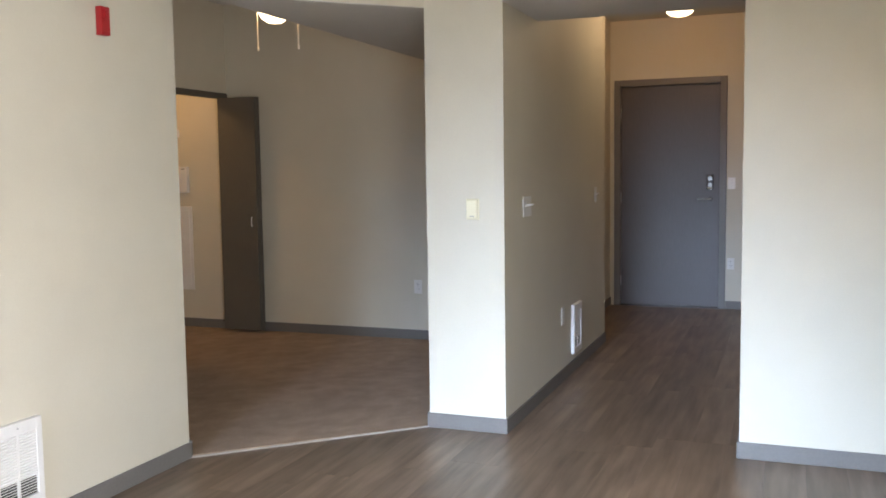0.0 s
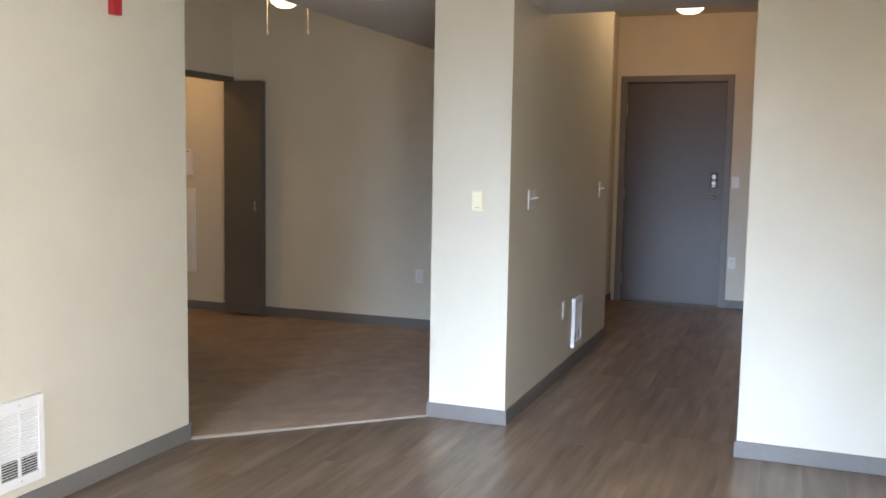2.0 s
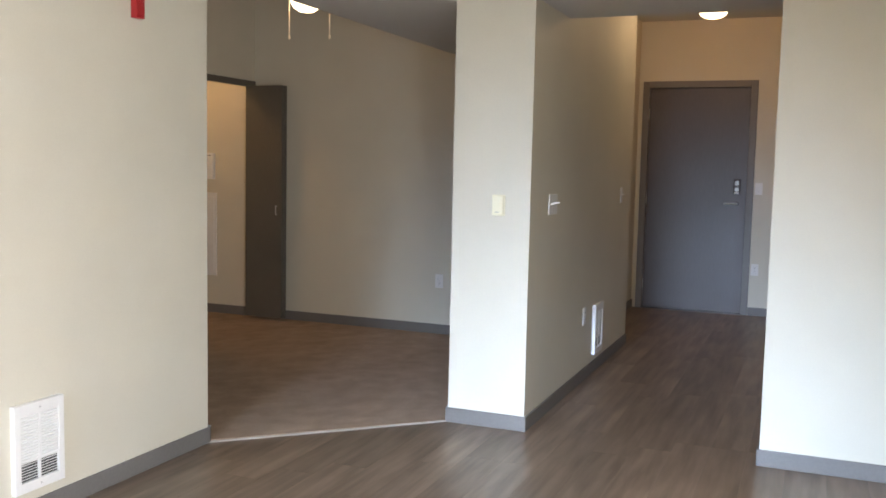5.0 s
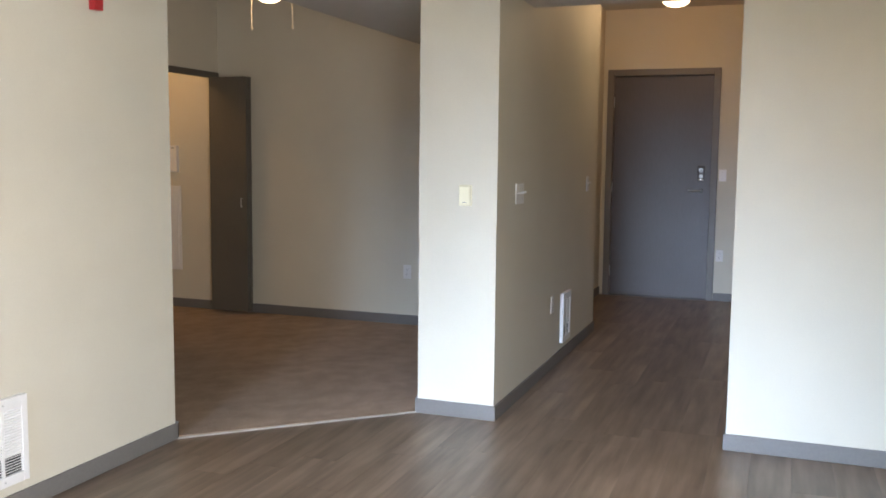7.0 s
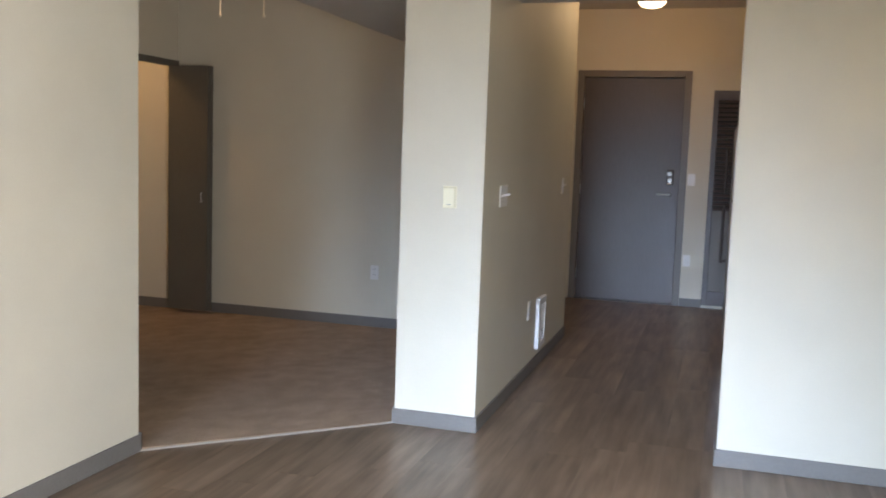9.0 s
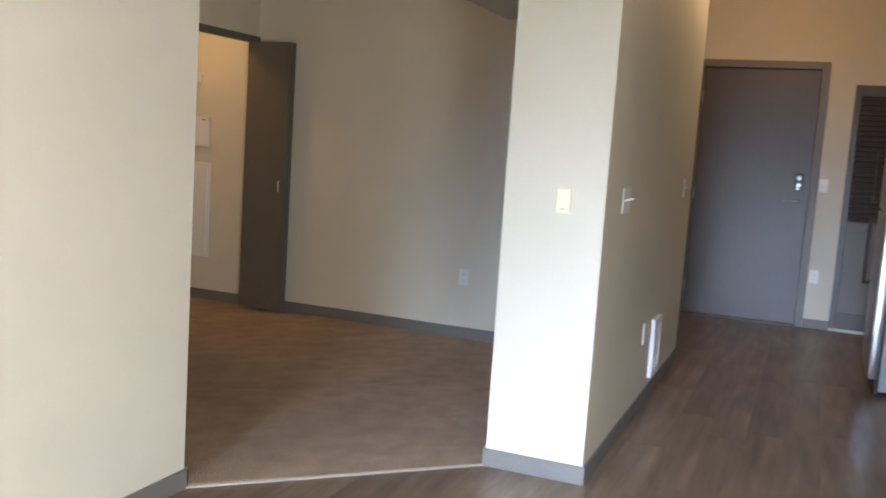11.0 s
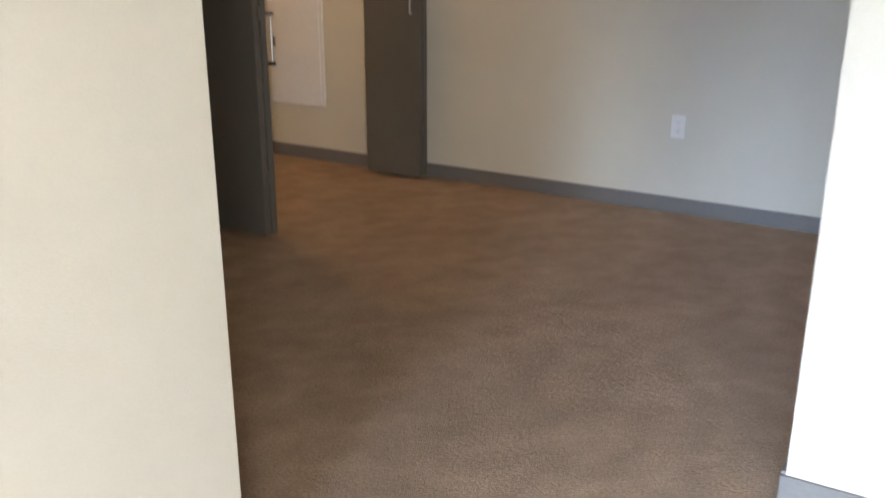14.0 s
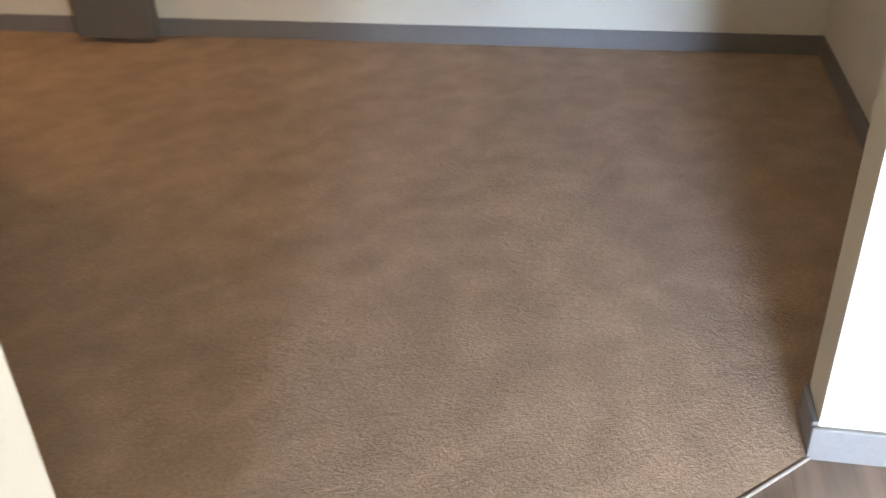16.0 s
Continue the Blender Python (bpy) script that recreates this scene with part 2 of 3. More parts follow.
structure("wall_bedroom_back", boxes((-5.08, BX, BY, BY + T, -0.02, TOP)), PAINT, "greige back wall of bedroom and closet", "wall")
C0, C1, CH = 5.25, BY, 2.075      # closet opening
structure("wall_closet", boxes((CX - T, CX, 1.0, C0, -0.02, TOP), (CX - T, CX, C0, C1, CH, TOP)), PAINT, "greige closet wall with a wide opening", "wall")
structure("wall_closet_inside", boxes((-5.08, -4.97, 4.3, BY, -0.02, TOP), (-4.97, CX - T, 4.3, 4.4, -0.02, TOP)), PAINT, "plain painted inside walls of the closet", "wall")
structure("wall_bedroom_front", boxes((CX - T, LX - T, 0.9, 1.0, -0.02, TOP)), PAINT, "plain greige wall closing the bedroom", "wall")

# header over the diagonal bedroom opening and over the passage
diag = (Vector((PX, PY)) - Vector((LX, LY))).normalized()
off = Vector((-diag.y, diag.x)) * T
KX, KY = -1.72, 3.892     # corner where the header turns along the left wall
structure("wall_header_bedroom", prism([(LX + 0.0005, S), (KX, S), (KX, KY), (PX, PY), (PX, PY + T), (PX + off.x, PY + off.y), (LX + off.x, LY + off.y), (LX + 0.0005, LY)], SOF + 0.003, TOP), PAINT, "greige header over the diagonal bedroom opening", "wall")
structure("wall_header_passage", boxes((HX, RX, PY - 0.012, PY + T, SOF + 0.003, TOP)), PAINT, "greige header over the hall passage", "wall")
structure("ceiling_bulkhead_hall", boxes((HX, RX + 0.6, PY + T, 5.08, SOF, TOP), (HX, RX, PY - 0.01, PY + T, SOF, SOF + 0.003)), CEIL, "dropped ceiling bulkhead across the hall", "ceiling")
structure("ceiling_bulkhead_bedroom", prism([(LX + 0.001, S), (KX - 0.003, S), (KX - 0.003, KY + 0.002), (PX, PY + 0.002), (PX, PY + T), (BX, PY + T), (BX, BY), (-2.05, BY), (-2.05, LY + 0.09), (LX + 0.001, LY + 0.006)], SOF - 0.001, SOF + 0.4), CEIL, "dropped bulkhead over the bedroom entrance", "ceiling")
structure("ceiling", boxes((-5.1, 2.3, S - 0.12, DY + T, TOP, TOP + 0.12)), CEIL, "flat painted ceiling", "ceiling")
structure("ceiling_closet", boxes((-4.97, CX - T, 4.4, BY, 2.52, 2.6)), CEIL, "flat painted closet ceiling", "ceiling")

floor = structure("floor", boxes((-5.1, 2.3, S - 0.12, DY + T, -0.15, -0.012)), SUB, "brown wood-look vinyl plank floor", "floor")
carpet = structure("floor_carpet", prism([(LX - T - 0.01, 1.0), (LX - T - 0.01, LY - 0.03), (LX - 0.03, LY - 0.005), (PX + 0.03, PY + 0.03), (BX, PY + 0.06), (BX, BY), (-4.97, BY), (-4.97, 4.4), (CX - T, 4.4), (CX, 1.0)], -0.01, 0.0085), CARPET, "brown cut-pile bedroom carpet with footmarks", "carpet")
structure("trim_threshold", prism([(LX + 0.002, LY - 0.009), (PX + 0.005, PY - 0.003), (PX + 0.005, PY + 0.001), (LX + 0.002, LY - 0.004)], 0.0, 0.0092), STRIP, "thin pale strip where carpet meets planks", "trim")

# baseboards
BH, BT = 0.080, 0.012


def baseboard(x0, x1, y0, y1, z0=0.0):
    bm = boxes((x0, x1, y0, y1, z0, z0 + BH), bevel=0.003)
    return structure("baseboard", bm, TRIM, "grey painted baseboard along the wall", "baseboard")


baseboard(PX - BT, HX + BT, PY - BT, PY - 0.0002)
baseboard(PX - BT, PX - 0.0002, PY, PY + T, 0.0078)
baseboard(HX + 0.0002, HX + BT, PY, 7.12)
baseboard(-1.10, -1.10 + BT, 7.12, DY)
baseboard(LX + 0.0002, LX + BT, S, LY + BT)
baseboard(LX - T, LX + BT, LY + 0.0002, LY + BT, 0.0078)
baseboard(RX - BT, EX, PY - 0.035 - BT, PY - 0.03502)
baseboard(RX - BT, RX - 0.0002, PY - 0.035, PY + T)
baseboard(EX - BT, EX - 0.0002, S, PY - 0.035 - BT)
baseboard(D1 + 0.062, 0.243, DY - BT, DY - 0.0002)
baseboard(-4.97, BX, BY - BT, BY - 0.0002, 0.0078)
baseboard(BX - BT, BX - 0.0002, PY + T, BY - BT, 0.0078)
baseboard(-4.97, -4.97 + BT, 4.4, BY - BT, 0.0078)
baseboard(CX, CX + BT, 1.0, C0 - 0.01, 0.0078)

# ---- window behind the walker ----
window = tagged(new("window_1"), "white-framed glazed window in the living room", "window", kind="structure")
wx0, wx1, wz0, wz1 = WIN
part("window_frame", boxes((wx0, wx1, S - 0.1, S - 0.05, wz0, wz0 + 0.05), (wx0, wx1, S - 0.1, S - 0.05, wz1 - 0.05, wz1), (wx0, wx0 + 0.05, S - 0.1, S - 0.05, wz0 + 0.05, wz1 - 0.05),
                           (wx1 - 0.05, wx1, S - 0.1, S - 0.05, wz0 + 0.05, wz1 - 0.05), (-0.01, 0.05, S - 0.1, S - 0.05, wz0 + 0.05, wz1 - 0.05), bevel=0.004), WHITE, window)
for a, b in ((wx0 + 0.05, -0.01), (0.05, wx1 - 0.05)):
    p = part("pane", boxes((a, b, S - 0.08, S - 0.074, wz0 + 0.05, wz1 - 0.05)), glass, window)
    p.visible_shadow = False
side = tagged(new("window_2"), "white-framed glazed window in living-room side wall", "window", kind="structure")
sy0, sy1, sz0, sz1 = SIDE
part("window_frame", boxes((EX + 0.05, EX + 0.1, sy0, sy1, sz0, sz0 + 0.05), (EX + 0.05, EX + 0.1, sy0, sy1, sz1 - 0.05, sz1), (EX + 0.05, EX + 0.1, sy0, sy0 + 0.05, sz0 + 0.05, sz1 - 0.05),
                           (EX + 0.05, EX + 0.1, sy1 - 0.05, sy1, sz0 + 0.05, sz1 - 0.05), bevel=0.004), WHITE, side)
part("pane", boxes((EX + 0.07, EX + 0.076, sy0 + 0.05, sy1 - 0.05, sz0 + 0.05, sz1 - 0.05)), glass, side).visible_shadow = False
structure("ground", boxes((-90, 90, -90, 90, -0.4, -0.3)), material("pale_ground", (0.25, 0.25, 0.22), 0.9, grain=0.2, scale=3), "plain ground outside the window", "ground")

# ---- entry door ----
door = tagged(new("door_1"), "closed taupe flush entry door in a grey frame", "door", kind="structure")
part("slab", boxes((D0 + 0.006, D1 - 0.006, DY + 0.02, DY + 0.065, 0.012, DH - 0.006), bevel=0.002), DOOR, door)
part("frame", boxes((D0 - 0.06, D0 + 0.004, DY - 0.018, DY + 0.03, 0, DH + 0.06), (D1 - 0.004, D1 + 0.06, DY - 0.018, DY + 0.03, 0, DH + 0.06), (D0 + 0.004, D1 - 0.004, DY - 0.018, DY + 0.03, DH - 0.004, DH + 0.06), bevel=0.004),
     material("grey_frame_paint", (0.17, 0.155, 0.142), 0.45, grain=0.05, scale=80), door, "grey painted steel door frame")
part("backing", boxes((D0, D1, DY + 0.07, DY + T, 0, DH)), DARK, door)
part("threshold", boxes((D0, D1, DY - 0.01, DY + 0.07, -0.01, 0.01)), BRONZE, door)
lock = part("deadbolt", boxes((-0.156, -0.088, DY + 0.006, DY + 0.02, 1.175, 1.325), bevel=0.006), BRONZE, door, "dark metal deadbolt plate", True)
part("thumb_turn", rods(((-0.122, DY + 0.008, 1.285), (-0.122, DY - 0.014, 1.285), 0.022), ((-0.130, DY - 0.014, 1.262), (-0.114, DY - 0.014, 1.308), 0.006)), CHROME, lock, smooth=True)
part("keypad_cap", rods(((-0.122, DY + 0.008, 1.222), (-0.122, DY - 0.008, 1.222), 0.020), ((-0.136, DY - 0.006, 1.236), (-0.108, DY - 0.006, 1.208), 0.005)), CHROME, lock, smooth=True)
part("battery_cover", boxes((-0.146, -0.098, DY - 0.002, DY + 0.007, 1.18, 1.196), bevel=0.003), NICKEL, lock, smooth=True)
handle = part("handle", rods(((-0.115, DY + 0.02, 1.085), (-0.115, DY + 0.006, 1.085), 0.022), ((-0.115, DY + 0.01, 1.085), (-0.115, DY - 0.035, 1.085), 0.010)), BRONZE, door, "dark metal lever handle", True)
part("lever", rods(((-0.108, DY - 0.035, 1.085), (-0.238, DY - 0.03, 1.082), 0.009)), CHROME, handle, smooth=True)
for z in (0.25, 1.1, 1.95):
    part("hinge", rods(((D0 + 0.003, DY + 0.008, z - 0.05), (D0 + 0.003, DY + 0.008, z + 0.05), 0.009)), STEEL, door, "steel hinge knuckle", True)

# ---- wall fittings ----


def on_wall(x, y, z, facing):
    """Local frame: x along the wall, y into the room, z up."""
    return pose(x, y, z, 0, 0, {"-y": 180, "+x": -90, "-x": 90, "+y": 0}[facing])


def outlet(m, label):
    ob = thing("wall_outlet", m, label, "outlet", "wall outlets")
    part("cover_plate", boxes((-0.035, 0.035, 0, 0.006, -0.057, 0.057), bevel=0.002), WHITE, ob)
    for z in (-0.021, 0.021):
        r = part("receptacle", boxes((-0.017, 0.017, 0.005, 0.008, z - 0.014, z + 0.014), bevel=0.002), WHITE, ob)
        part("slot", boxes((-0.008, -0.006, 0.0075, 0.0085, z - 0.003, z + 0.007)), DARK, r)
        part("slot", boxes((0.006, 0.008, 0.0075, 0.0085, z - 0.002, z + 0.006)), DARK, r)
        part("ground_slot", rods(((0, 0.0075, z - 0.008), (0, 0.0085, z - 0.008), 0.002), seg=8), DARK, r)
    part("screw", rods(((0, 0.005, 0), (0, 0.007, 0), 0.003), seg=8), STEEL, ob)
    return ob


def switch(m, gangs, label):
    ob = thing("light_switch", m, label, "switch", "light switches")
    w = 0.035 + 0.023 * (gangs - 1)
    part("cover_plate", boxes((-w, w, 0, 0.006, -0.057, 0.057), bevel=0.002), WHITE, ob)
    for g in range(gangs):
        x = (g - (gangs - 1) / 2) * 0.046
        bm = bmesh.new()
        bmesh.ops.create_cone(bm, cap_ends=True, segments=4, radius1=0.0062, radius2=0.0042, depth=0.026, matrix=Matrix.Translation((x, 0.017, 0.006)) @ pose(0, 0, 0, -68, 0, 0) @ pose(0, 0, 0, 0, 0, 45))
        part("toggle", bm, WHITE, ob)
        for z in (-0.03, 0.03):
            part("screw", rods(((x, 0.005, z), (x, 0.0072, z), 0.003), seg=8), STEEL, ob)
    return ob


switch(on_wall(HX, 4.815, 1.19, "+x"), 3, "white three-gang toggle switch on hall wall")
switch(on_wall(HX, 6.745, 1.20, "+x"), 1, "white toggle switch further down hall wall")
switch(on_wall(0.082, DY, 1.236, "-y"), 1, "white toggle switch beside the entry door")
outlet(on_wall(HX, 5.665, 0.43, "+x"), "white outlet beside the hall wall heater")
outlet(on_wall(0.082, DY, 0.45, "-y"), "white outlet low beside entry door")
outlet(on_wall(-2.235, BY, 0.447, "-y"), "white outlet on the bedroom back wall")
outlet(on_wall(EX, 3.74, 0.38, "-x"), "white outlet on the living-room side wall")

# ivory thermostat on the pier
th = thing("thermostat", on_wall(-0.94, PY, 1.192, "-y"), "ivory wall thermostat with a round dial", "thermostat")
part("base_plate", boxes((-0.036, 0.036, 0, 0.007, -0.055, 0.055), bevel=0.003), IVORY, th)
part("cover", boxes((-0.031, 0.031, 0.006, 0.024, -0.05, 0.05), bevel=0.005), IVORY, th)
part("dial", rods(((-0.016, 0.024, 0.014), (-0.016, 0.029, 0.014), 0.013), seg=24), IVORY, th, smooth=True)
part("badge", boxes((-0.012, 0.012, 0.0235, 0.0246, -0.037, -0.034)), GREY, th)


def heater(m, label):
    ob = thing("wall_heater", m, label, "heater", "wall heaters")
    part("frame", boxes((-0.12, -0.092, 0, 0.024, -0.17, 0.17), (0.092, 0.12, 0, 0.024, -0.17, 0.17), (-0.092, 0.092, 0, 0.024, 0.125, 0.17), (-0.092, 0.092, 0, 0.024, -0.17, -0.13), bevel=0.0012), ENAMEL, ob)
    part("mullion", boxes((-0.005, 0.005, 0.011, 0.0205, -0.13, 0.125)), ENAMEL, ob)
    # dark sheet: its colour stands for the shade behind the lower slats
    part("backing", boxes((-0.092, 0.092, 0.0005, 0.011, -0.13, -0.06)), DARK, ob, "dark heater interior")
    upper = boxes((-0.092, 0.092, 0.004, 0.0175, -0.06, 0.125))
    part("grille_backing", upper, ENAMEL, ob)
    slat = mesh("slat", boxes((-0.0432, 0.0432, -0.004, 0.004, -0.0022, 0.0022)), ENAMEL)
    low = mesh("slat", boxes((-0.0432, 0.0432, -0.0012, 0.0012, -0.0016, 0.0016)), ENAMEL)
    for i in range(23):
        z = 0.119 - i * 0.0108
        for x in (-0.049, 0.049):
            s = new("slat", slat if z > -0.062 else low)
            s.parent = ob
            s.matrix_local = pose(x, 0.0185, z, -35, 0, 0)
    for z in (0.148, -0.15):
        part("screw", rods(((0, 0.024, z), (0, 0.0255, z), 0.004), seg=10), STEEL, ob)
    return ob


heater(on_wall(LX, 2.434, 0.294, "+x"), "white louvred wall heater set low in living-room wall")
heater(on_wall(HX, 6.04, 0.297, "+x"), "white louvred wall heater set low in hall wall")

alarm = thing("fire_alarm", on_wall(LX, 3.008, 2.048, "+x"), "red wall-mounted fire alarm high on the wall", "alarm")
part("housing", boxes((-0.027, 0.027, 0, 0.032, -0.06, 0.06), bevel=0.004), RED, alarm, smooth=True)
part("sounder_grille", boxes((-0.022, 0.022, 0.0315, 0.034, -0.045, -0.005), bevel=0.001), RED, alarm)
part("strobe_lens", boxes((-0.011, 0.011, 0.0315, 0.04, 0.008, 0.048), bevel=0.003), RED, alarm, "dark red strobe cover")

# sconce on the side wall
sc = thing("wall_sconce", on_wall(EX, 3.33, 1.55, "-x"), "lit box-shaped wall sconce with warm white shade", "wall lamp")
part("back_plate", boxes((-0.11, 0.11, 0, 0.012, -0.085, 0.06), bevel=0.003), BRONZE, sc, "dark bronze back plate")
bm = bmesh.new()
prof = [(-0.15, 0.012), (-0.15, 0.07), (-0.125, 0.1), (0.125, 0.1), (0.15, 0.07), (0.15, 0.012)]
lo = [bm.verts.new((x, y, -0.07)) for x, y in prof]
hi = [bm.verts.new((x, y, 0.056)) for x, y in prof]
for i in range(5):
    bm.faces.new((lo[i], lo[i + 1], hi[i + 1], hi[i]))
bmesh.ops.solidify(bm, geom=bm.faces[:], thickness=0.003)
bmesh.ops.recalc_face_normals(bm, faces=bm.faces)
part("shade", bm, SHADE, sc, "glowing warm white shade")
part("bracket", boxes((-0.02, 0.02, 0.01, 0.05, -0.085, -0.07), bevel=0.003), BRONZE, sc)

# ---- ceiling lights ----
dome = [(0.005, -0.118), (0.045, -0.114), (0.085, -0.1), (0.115, -0.073), (0.124, -0.048), (0.124, -0.03)]
hl = thing("ceiling_light", Matrix.Translation((-0.29, 7.95, TOP)), "lit semi-flush dome ceiling light in entry hall", "ceiling light")
part("base", lathe([(0.05, -0.024), (0.066, -0.014), (0.068, 0)]), STEEL, hl, smooth=True)
part("stem", rods(((0, 0, -0.02), (0, 0, -0.13), 0.011)), STEEL, hl, smooth=True)
part("rim", lathe([(0.116, -0.118), (0.121, -0.112), (0.119, -0.104)]), STEEL, hl, smooth=True)
g = part("dome", lathe([(r * 0.93, 0.75 * z - 0.096) for r, z in dome]), BULB, hl, "glowing frosted glass dome", True)
g.visible_shadow = False

kl = thing("ceiling_light", Matrix.Translation((-0.12, 6.86, TOP)), "lit flush dome ceiling light behind the bulkhead", "ceiling light")
part("base", lathe([(0.130, -0.03), (0.134, -0.015), (0.130, 0)]), STEEL, kl, smooth=True)
part("dome", lathe(dome), BULB, kl, "glowing frosted glass dome", True).visible_shadow = False

FX, FY, FZ = -2.66, 5.3, 2.45
fan = thing("ceiling_fan_light", Matrix.Translation((FX, FY, TOP)), "lit bedroom ceiling light kit with two pull chains", "ceiling light")
part("canopy", lathe([(0.03, -0.07), (0.06, -0.05), (0.07, 0)]), BRONZE, fan, smooth=True)
part("stem", rods(((0, 0, -0.06), (0, 0, -0.22), 0.013)), BRONZE, fan, smooth=True)
part("motor_housing", lathe([(0.09, -0.355), (0.12, -0.33), (0.12, -0.25), (0.06, -0.21)]), BRONZE, fan, smooth=True)
g = part("bowl", lathe([(0.005, FZ - TOP - 0.045), (0.05, FZ - TOP - 0.04), (0.088, FZ - TOP - 0.015), (0.108, FZ - TOP + 0.02), (0.110, FZ - TOP + 0.045), (0.104, FZ - TOP + 0.07)]), BULB, fan, "glowing frosted glass bowl", True)
g.visible_shadow = False
for sx, sy in ((-0.125, -0.02), (0.167, 0.02)):
    ch = part("pull_chain", rods(((sx, sy, -0.32), (sx, sy, -0.60), 0.0046), ((sx * 0.6, sy * 0.6, -0.31), (sx, sy, -0.32), 0.003), seg=6), CHAIN, fan, "thin metal pull chain")
    part("fob", lathe([(0.002, -0.635), (0.009, -0.625), (0.008, -0.61), (0.002, -0.60)], 10, Matrix.Translation((sx, sy, 0))), CHAIN, ch, smooth=True)

cl = thing("closet_light", Matrix.Translation((-4.5, 5.75, 2.52)), "small round closet ceiling light", "ceiling light")
part("base", lathe([(0.09, -0.02), (0.09, 0)]), WHITE, cl)
g = part("globe", lathe([(0.005, -0.12), (0.06, -0.1), (0.08, -0.06), (0.07, -0.02)]), BULB, cl, smooth=True)
g.visible_shadow = False

# ---- closet ----


def bifold(y_far, tip, label, bar_face):
    """A pair of leaves folded together, standing out from the closet wall."""
    ob = thing("bifold_door", Matrix.Translation((0, 0, 0)), label, "closet door", "closet bifold doors")
    w = tip - (CX + 0.004)
    for k in range(2):
        y1 = y_far - k * 0.040
        part("leaf", boxes((tip - w - 0.004 * k, tip - 0.006 * k, y1 - 0.034, y1, 0.034, 2.048), bevel=0.003), LEAF, ob)
    for z in (0.3, 1.02, 1.75):
        part("hinge", boxes((tip - 0.004, tip + 0.001, y_far - 0.05, y_far - 0.024, z - 0.03, z + 0.03)), LEAF, ob)
    if bar_face:
        yb = y_far
        h = part("handle", rods(((tip - 0.014, yb + 0.042, 0.80), (tip - 0.014, yb + 0.042, 1.015), 0.006)), STEEL, ob, "light metal bar pull", True)
        for z in (0.80, 1.015):
            part("post", rods(((tip - 0.014, yb, z), (tip - 0.014, yb + 0.055, z), 0.009)), BRONZE, h, "dark pull mount", True)
    else:
        yb = y_far - 0.074
        h = part("handle", rods(((tip - 0.05, yb - 0.022, 0.94), (tip - 0.05, yb - 0.022, 1.02), 0.004)), STEEL, ob, "light metal bar pull", True)
        for z in (0.945, 1.015):
            part("post", rods(((tip - 0.05, yb, z), (tip - 0.05, yb - 0.022, z), 0.003)), STEEL, h)
    return ob


bifold(6.662, -3.662, "taupe bifold closet door folded open by back wall", False)
bifold(5.345, -3.645, "taupe bifold closet door folded open with bar pull", True)
track = thing("closet_track", Matrix.Translation((0, 0, 0)), "dark metal bifold track under closet header", "door track")
part("rail", boxes((CX - 0.075, CX + 0.004, C0, C1, CH - 0.024, CH - 0.0005), bevel=0.002), BRONZE, track)
part("trim_cap", boxes((CX + 0.0003, CX + 0.010, C0 - 0.01, C1, CH - 0.03, CH + 0.022), bevel=0.002), LEAF, track)

pan = thing("breaker_panel", on_wall(-4.651, BY, 0.727, "-y"), "white electrical panel door on closet wall", "electrical panel")
part("flange", boxes((-0.215, 0.215, 0, 0.012, -0.379, 0.379), bevel=0.005), ENAMEL, pan)
part("panel_door", boxes((-0.19, 0.19, 0.011, 0.018, -0.34, 0.34), bevel=0.003), ENAMEL, pan)
part("latch", boxes((0.155, 0.175, 0.017, 0.022, -0.03, 0.03), bevel=0.002), GREY, pan)
com = thing("telecom_box", on_wall(-4.64, BY, 1.347, "-y"), "small white communications box above the panel", "utility box")
part("body", boxes((-0.185, 0.185, 0, 0.03, -0.118, 0.118), bevel=0.004), ENAMEL, com)
part("lid", boxes((-0.183, 0.183, 0.029, 0.036, -0.112, 0.116), bevel=0.003), ENAMEL, com)
part("latch", boxes((-0.03, 0.03, 0.034, 0.042, -0.112, -0.098), bevel=0.003), GREY, com)
part("badge", boxes((-0.16, -0.125, 0.0355, 0.0365, 0.092, 0.1)), GREY, com)

shelf = thing("wire_shelf", Matrix.Translation((0, 0, 0)), "white ventilated wire closet shelf on brackets", "shelf")
sx0, sx1, sz = -4.966, -4.56, 1.785
for x, z, r in ((sx0 + 0.01, sz, 0.004), (sx0 + 0.13, sz, 0.003), (sx0 + 0.26, sz, 0.003), (sx1, sz, 0.004), (sx1 + 0.003, sz - 0.045, 0.004)):
    part("rail", rods(((x, 4.41, z), (x, BY - 0.006, z), r), seg=8), WHITE, shelf)
wire = mesh("wire", rods(((sx0, 0, sz + 0.005), (sx1, 0, sz + 0.005), 0.0018), ((sx1, 0, sz + 0.005), (sx1 + 0.004, 0, sz - 0.046), 0.0018), seg=5), WHITE)
for i in range(88):
    w = new("wire", wire)
    w.parent = shelf
    w.matrix_local = Matrix.Translation((0, 4.42 + i * 0.0254, 0))
for y in (5.0, 5.9, BY - 0.03):
    part("bracket", rods(((sx1 - 0.01, y, sz - 0.01), (sx0 + 0.004, y, sz - 0.3), 0.006), seg=8), WHITE, shelf)
part("end_clip", boxes((sx1 - 0.02, sx1 + 0.015, BY - 0.02, BY - 0.0005, sz - 0.055, sz + 0.012), bevel=0.003), WHITE, shelf)

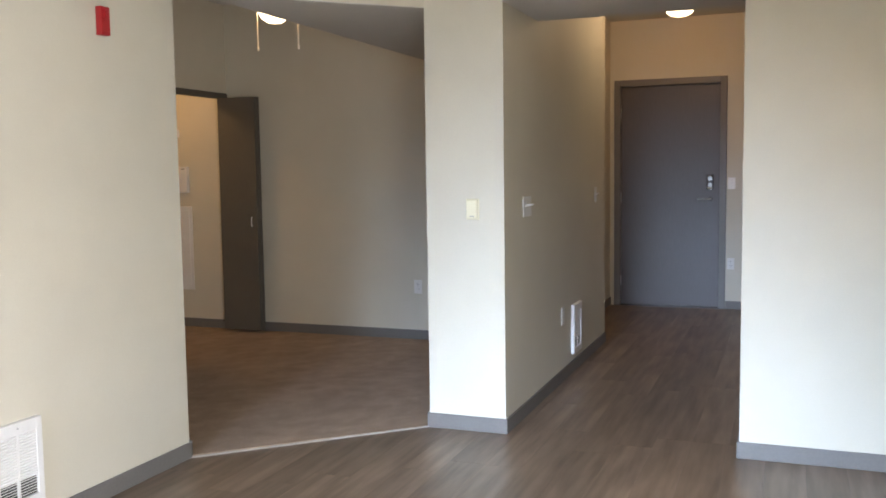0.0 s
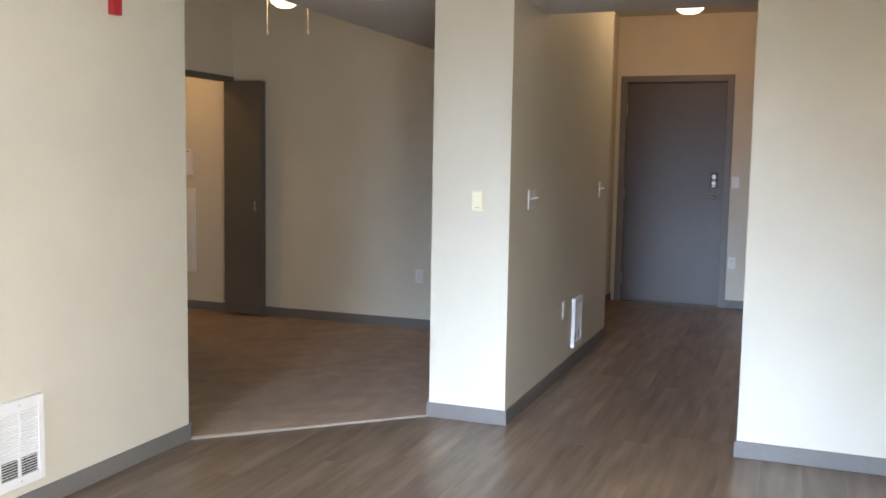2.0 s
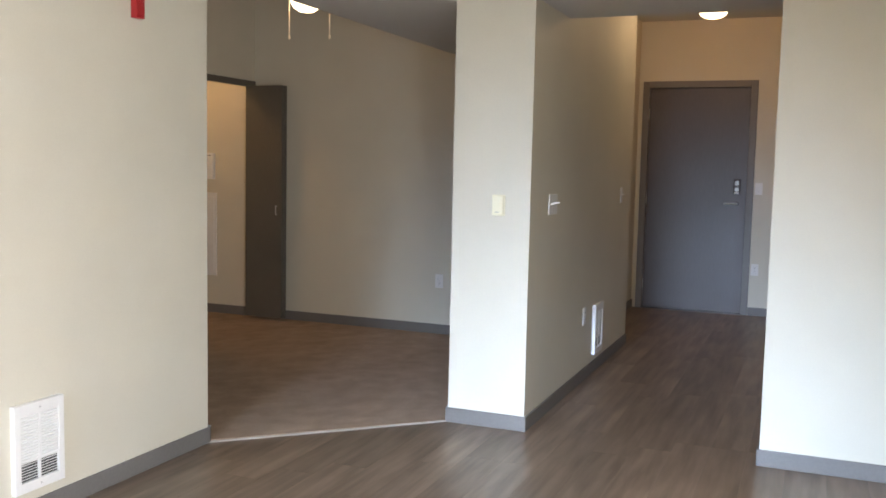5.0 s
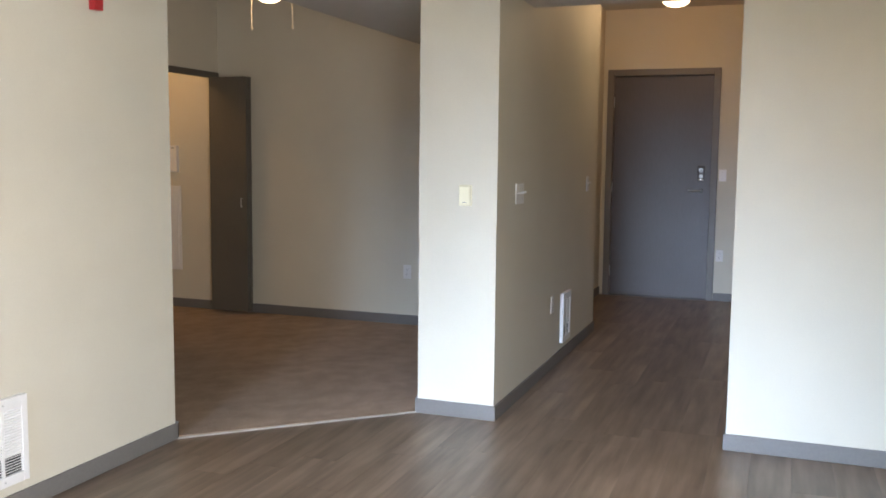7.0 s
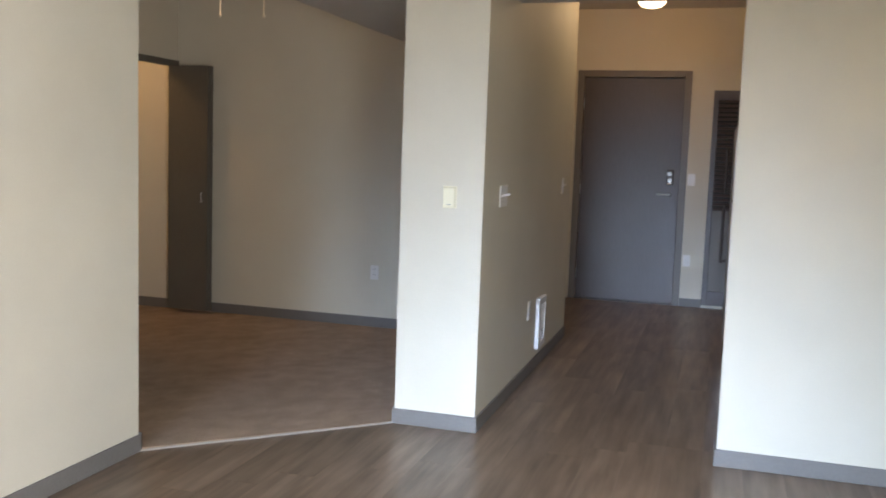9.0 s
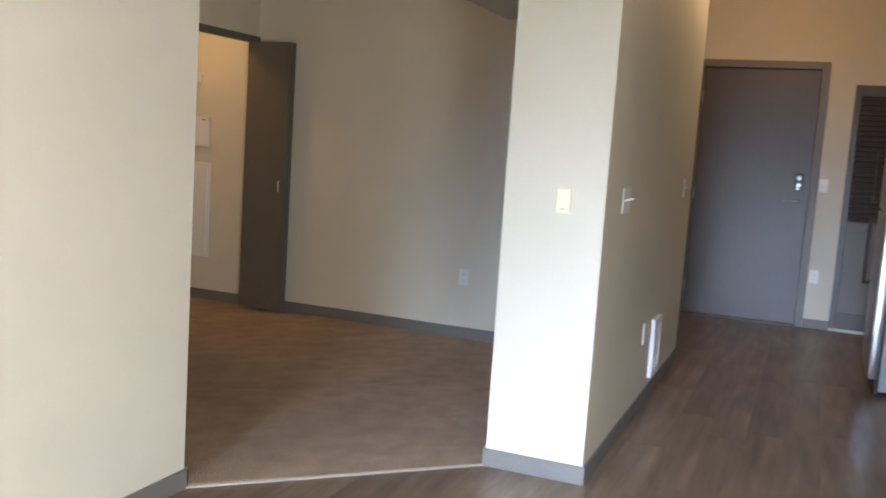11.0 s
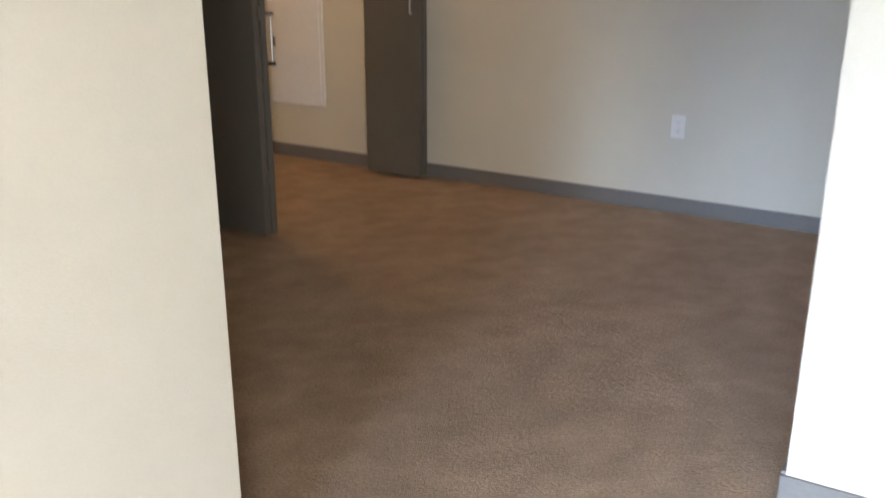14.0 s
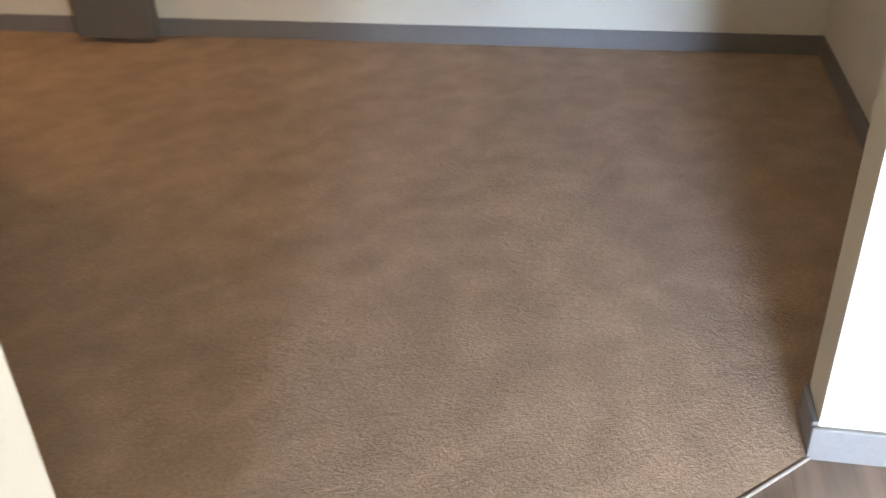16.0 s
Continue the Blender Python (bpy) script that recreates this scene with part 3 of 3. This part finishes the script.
# ---- kitchen end of the hall ----
lv = tagged(new("door_2"), "grey louvred utility closet door beside the entry", "door", kind="structure")
lx0, lx1, lz1 = 0.243, 0.88, 2.09
part("stile", boxes((lx0, lx0 + 0.05, DY - 0.034, DY - 0.0004, 0.03, lz1), bevel=0.003), DOOR, lv)
part("stile", boxes((lx1 - 0.05, lx1, DY - 0.034, DY - 0.0004, 0.03, lz1), bevel=0.003), DOOR, lv)
for z0, z1 in ((0.03, 0.17), (0.86, 0.95), (lz1 - 0.09, lz1)):
    part("rail", boxes((lx0 + 0.05, lx1 - 0.05, DY - 0.032, DY - 0.0004, z0, z1), bevel=0.003), DOOR if z0 != 0.86 else TRIM, lv)
# added dark sheet over the wall, painting the shade between the louvre slats
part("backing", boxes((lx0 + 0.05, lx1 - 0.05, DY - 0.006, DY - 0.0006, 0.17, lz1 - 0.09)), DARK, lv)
slat = mesh("slat", boxes((lx0 + 0.05, lx1 - 0.05, -0.018, 0.018, -0.003, 0.003), bevel=0.001), DOOR)
part("lower_panel", boxes((lx0 + 0.048, lx1 - 0.048, DY - 0.022, DY - 0.007, 0.165, 0.865)), TRIM, lv, "flat grey lower panel")
for a, b in ((0.97, lz1 - 0.1),):
    n = int((b - a) / 0.042)
    for i in range(n + 1):
        s = new("slat", slat)
        s.parent = lv
        s.matrix_local = pose(0, DY - 0.02, a + (b - a) * i / n, 40, 0, 0)

fr = thing("refrigerator", Matrix.Translation((0, 0, 0)), "stainless top-freezer refrigerator standing in the kitchen", "refrigerator")
fy0, fy1, fx = 6.87, 7.62, 0.434
part("cabinet", boxes((fx + 0.07, fx + 0.74, fy0, fy1, 0.03, 1.67), bevel=0.008), FRIDGE, fr, "grey textured fridge cabinet")
part("kick_plate", boxes((fx + 0.05, fx + 0.075, fy0 + 0.02, fy1 - 0.02, 0.01, 0.1)), DARK, fr)
for z0, z1, h0, h1 in ((0.105, 1.13, 0.62, 1.08), (1.14, 1.675, 1.18, 1.52)):
    d = part("door", boxes((fx, fx + 0.066, fy0, fy1, z0, z1), bevel=0.01), STEEL, fr, "brushed stainless fridge door", True)
    part("handle", rods(((fx - 0.045, fy1 - 0.06, h0), (fx - 0.045, fy1 - 0.06, h1), 0.012), ((fx, fy1 - 0.06, h0 + 0.02), (fx - 0.045, fy1 - 0.06, h0), 0.01), ((fx, fy1 - 0.06, h1 - 0.02), (fx - 0.045, fy1 - 0.06, h1), 0.01)), BRONZE, d, smooth=True)
for x in (fx + 0.15, fx + 0.65):
    for y in (fy0 + 0.08, fy1 - 0.08):
        part("foot", rods(((x, y, 0), (x, y, 0.035), 0.02), seg=10), DARK, fr)
cab = thing("wall_cabinet", Matrix.Translation((0, 0, 0)), "dark wood cabinet above the refrigerator", "cabinet")
part("body", boxes((fx + 0.08, 2.2, fy0, fy1, 1.74, 2.34), bevel=0.003), WOOD, cab)
for a, b in ((fy0 + 0.004, (fy0 + fy1) / 2 - 0.002), ((fy0 + fy1) / 2 + 0.002, fy1 - 0.004)):
    part("cabinet_door", boxes((fx + 0.06, fx + 0.0795, a, b, 1.745, 2.335), bevel=0.003), WOOD, cab)

# ---- floor planks ----
PW, PL = 0.178, 1.22
shapes = {}


def plank(x, y0, y1):
    key = round(y1 - y0, 3)
    if key not in shapes:
        w, h, c = PW / 2 - 0.0001, (y1 - y0) / 2 - 0.0001, 0.0005
        v = [(sx * w, sy * h, -0.011) for sx, sy in ((-1, -1), (1, -1), (1, 1), (-1, 1))]
        v += [(sx * w, sy * h, -c) for sx, sy in ((-1, -1), (1, -1), (1, 1), (-1, 1))]
        v += [(sx * (w - c), sy * (h - c), 0) for sx, sy in ((-1, -1), (1, -1), (1, 1), (-1, 1))]
        f = [(8, 9, 10, 11)] + [(a + i, a + (i + 1) % 4, a + 4 + (i + 1) % 4, a + 4 + i) for a in (0, 4) for i in range(4)]
        me = bpy.data.meshes.new("plank")
        me.from_pydata(v, [], f)
        me.materials.append(PLANK)
        shapes[key] = me
    ob = new("plank", shapes[key])
    ob.parent = floor
    ob.location = (x, (y0 + y1) / 2, 0)


rnd = random.Random(4)
x = LX + PW / 2 - 0.01
while x < 2.25:
    a, b = S, DY + 0.06
    if x < HX - PW / 2:
        b = PY + 0.05
    if x > EX + PW / 2:
        a = PY
    if -1.25 < x < HX - PW / 2:
        for k in range(2):
            plank(x, 7.0 + k * PL - 0.1, min(7.0 + (k + 1) * PL - 0.1, DY + 0.06))
    y = a - round(rnd.random() * 6) / 6 * (PL - 0.2)
    while y < b:
        y0, y1 = max(y, a), min(y + PL, b)
        if y1 - y0 > 0.02:
            plank(x, y0, y1)
        y += PL
    x += PW
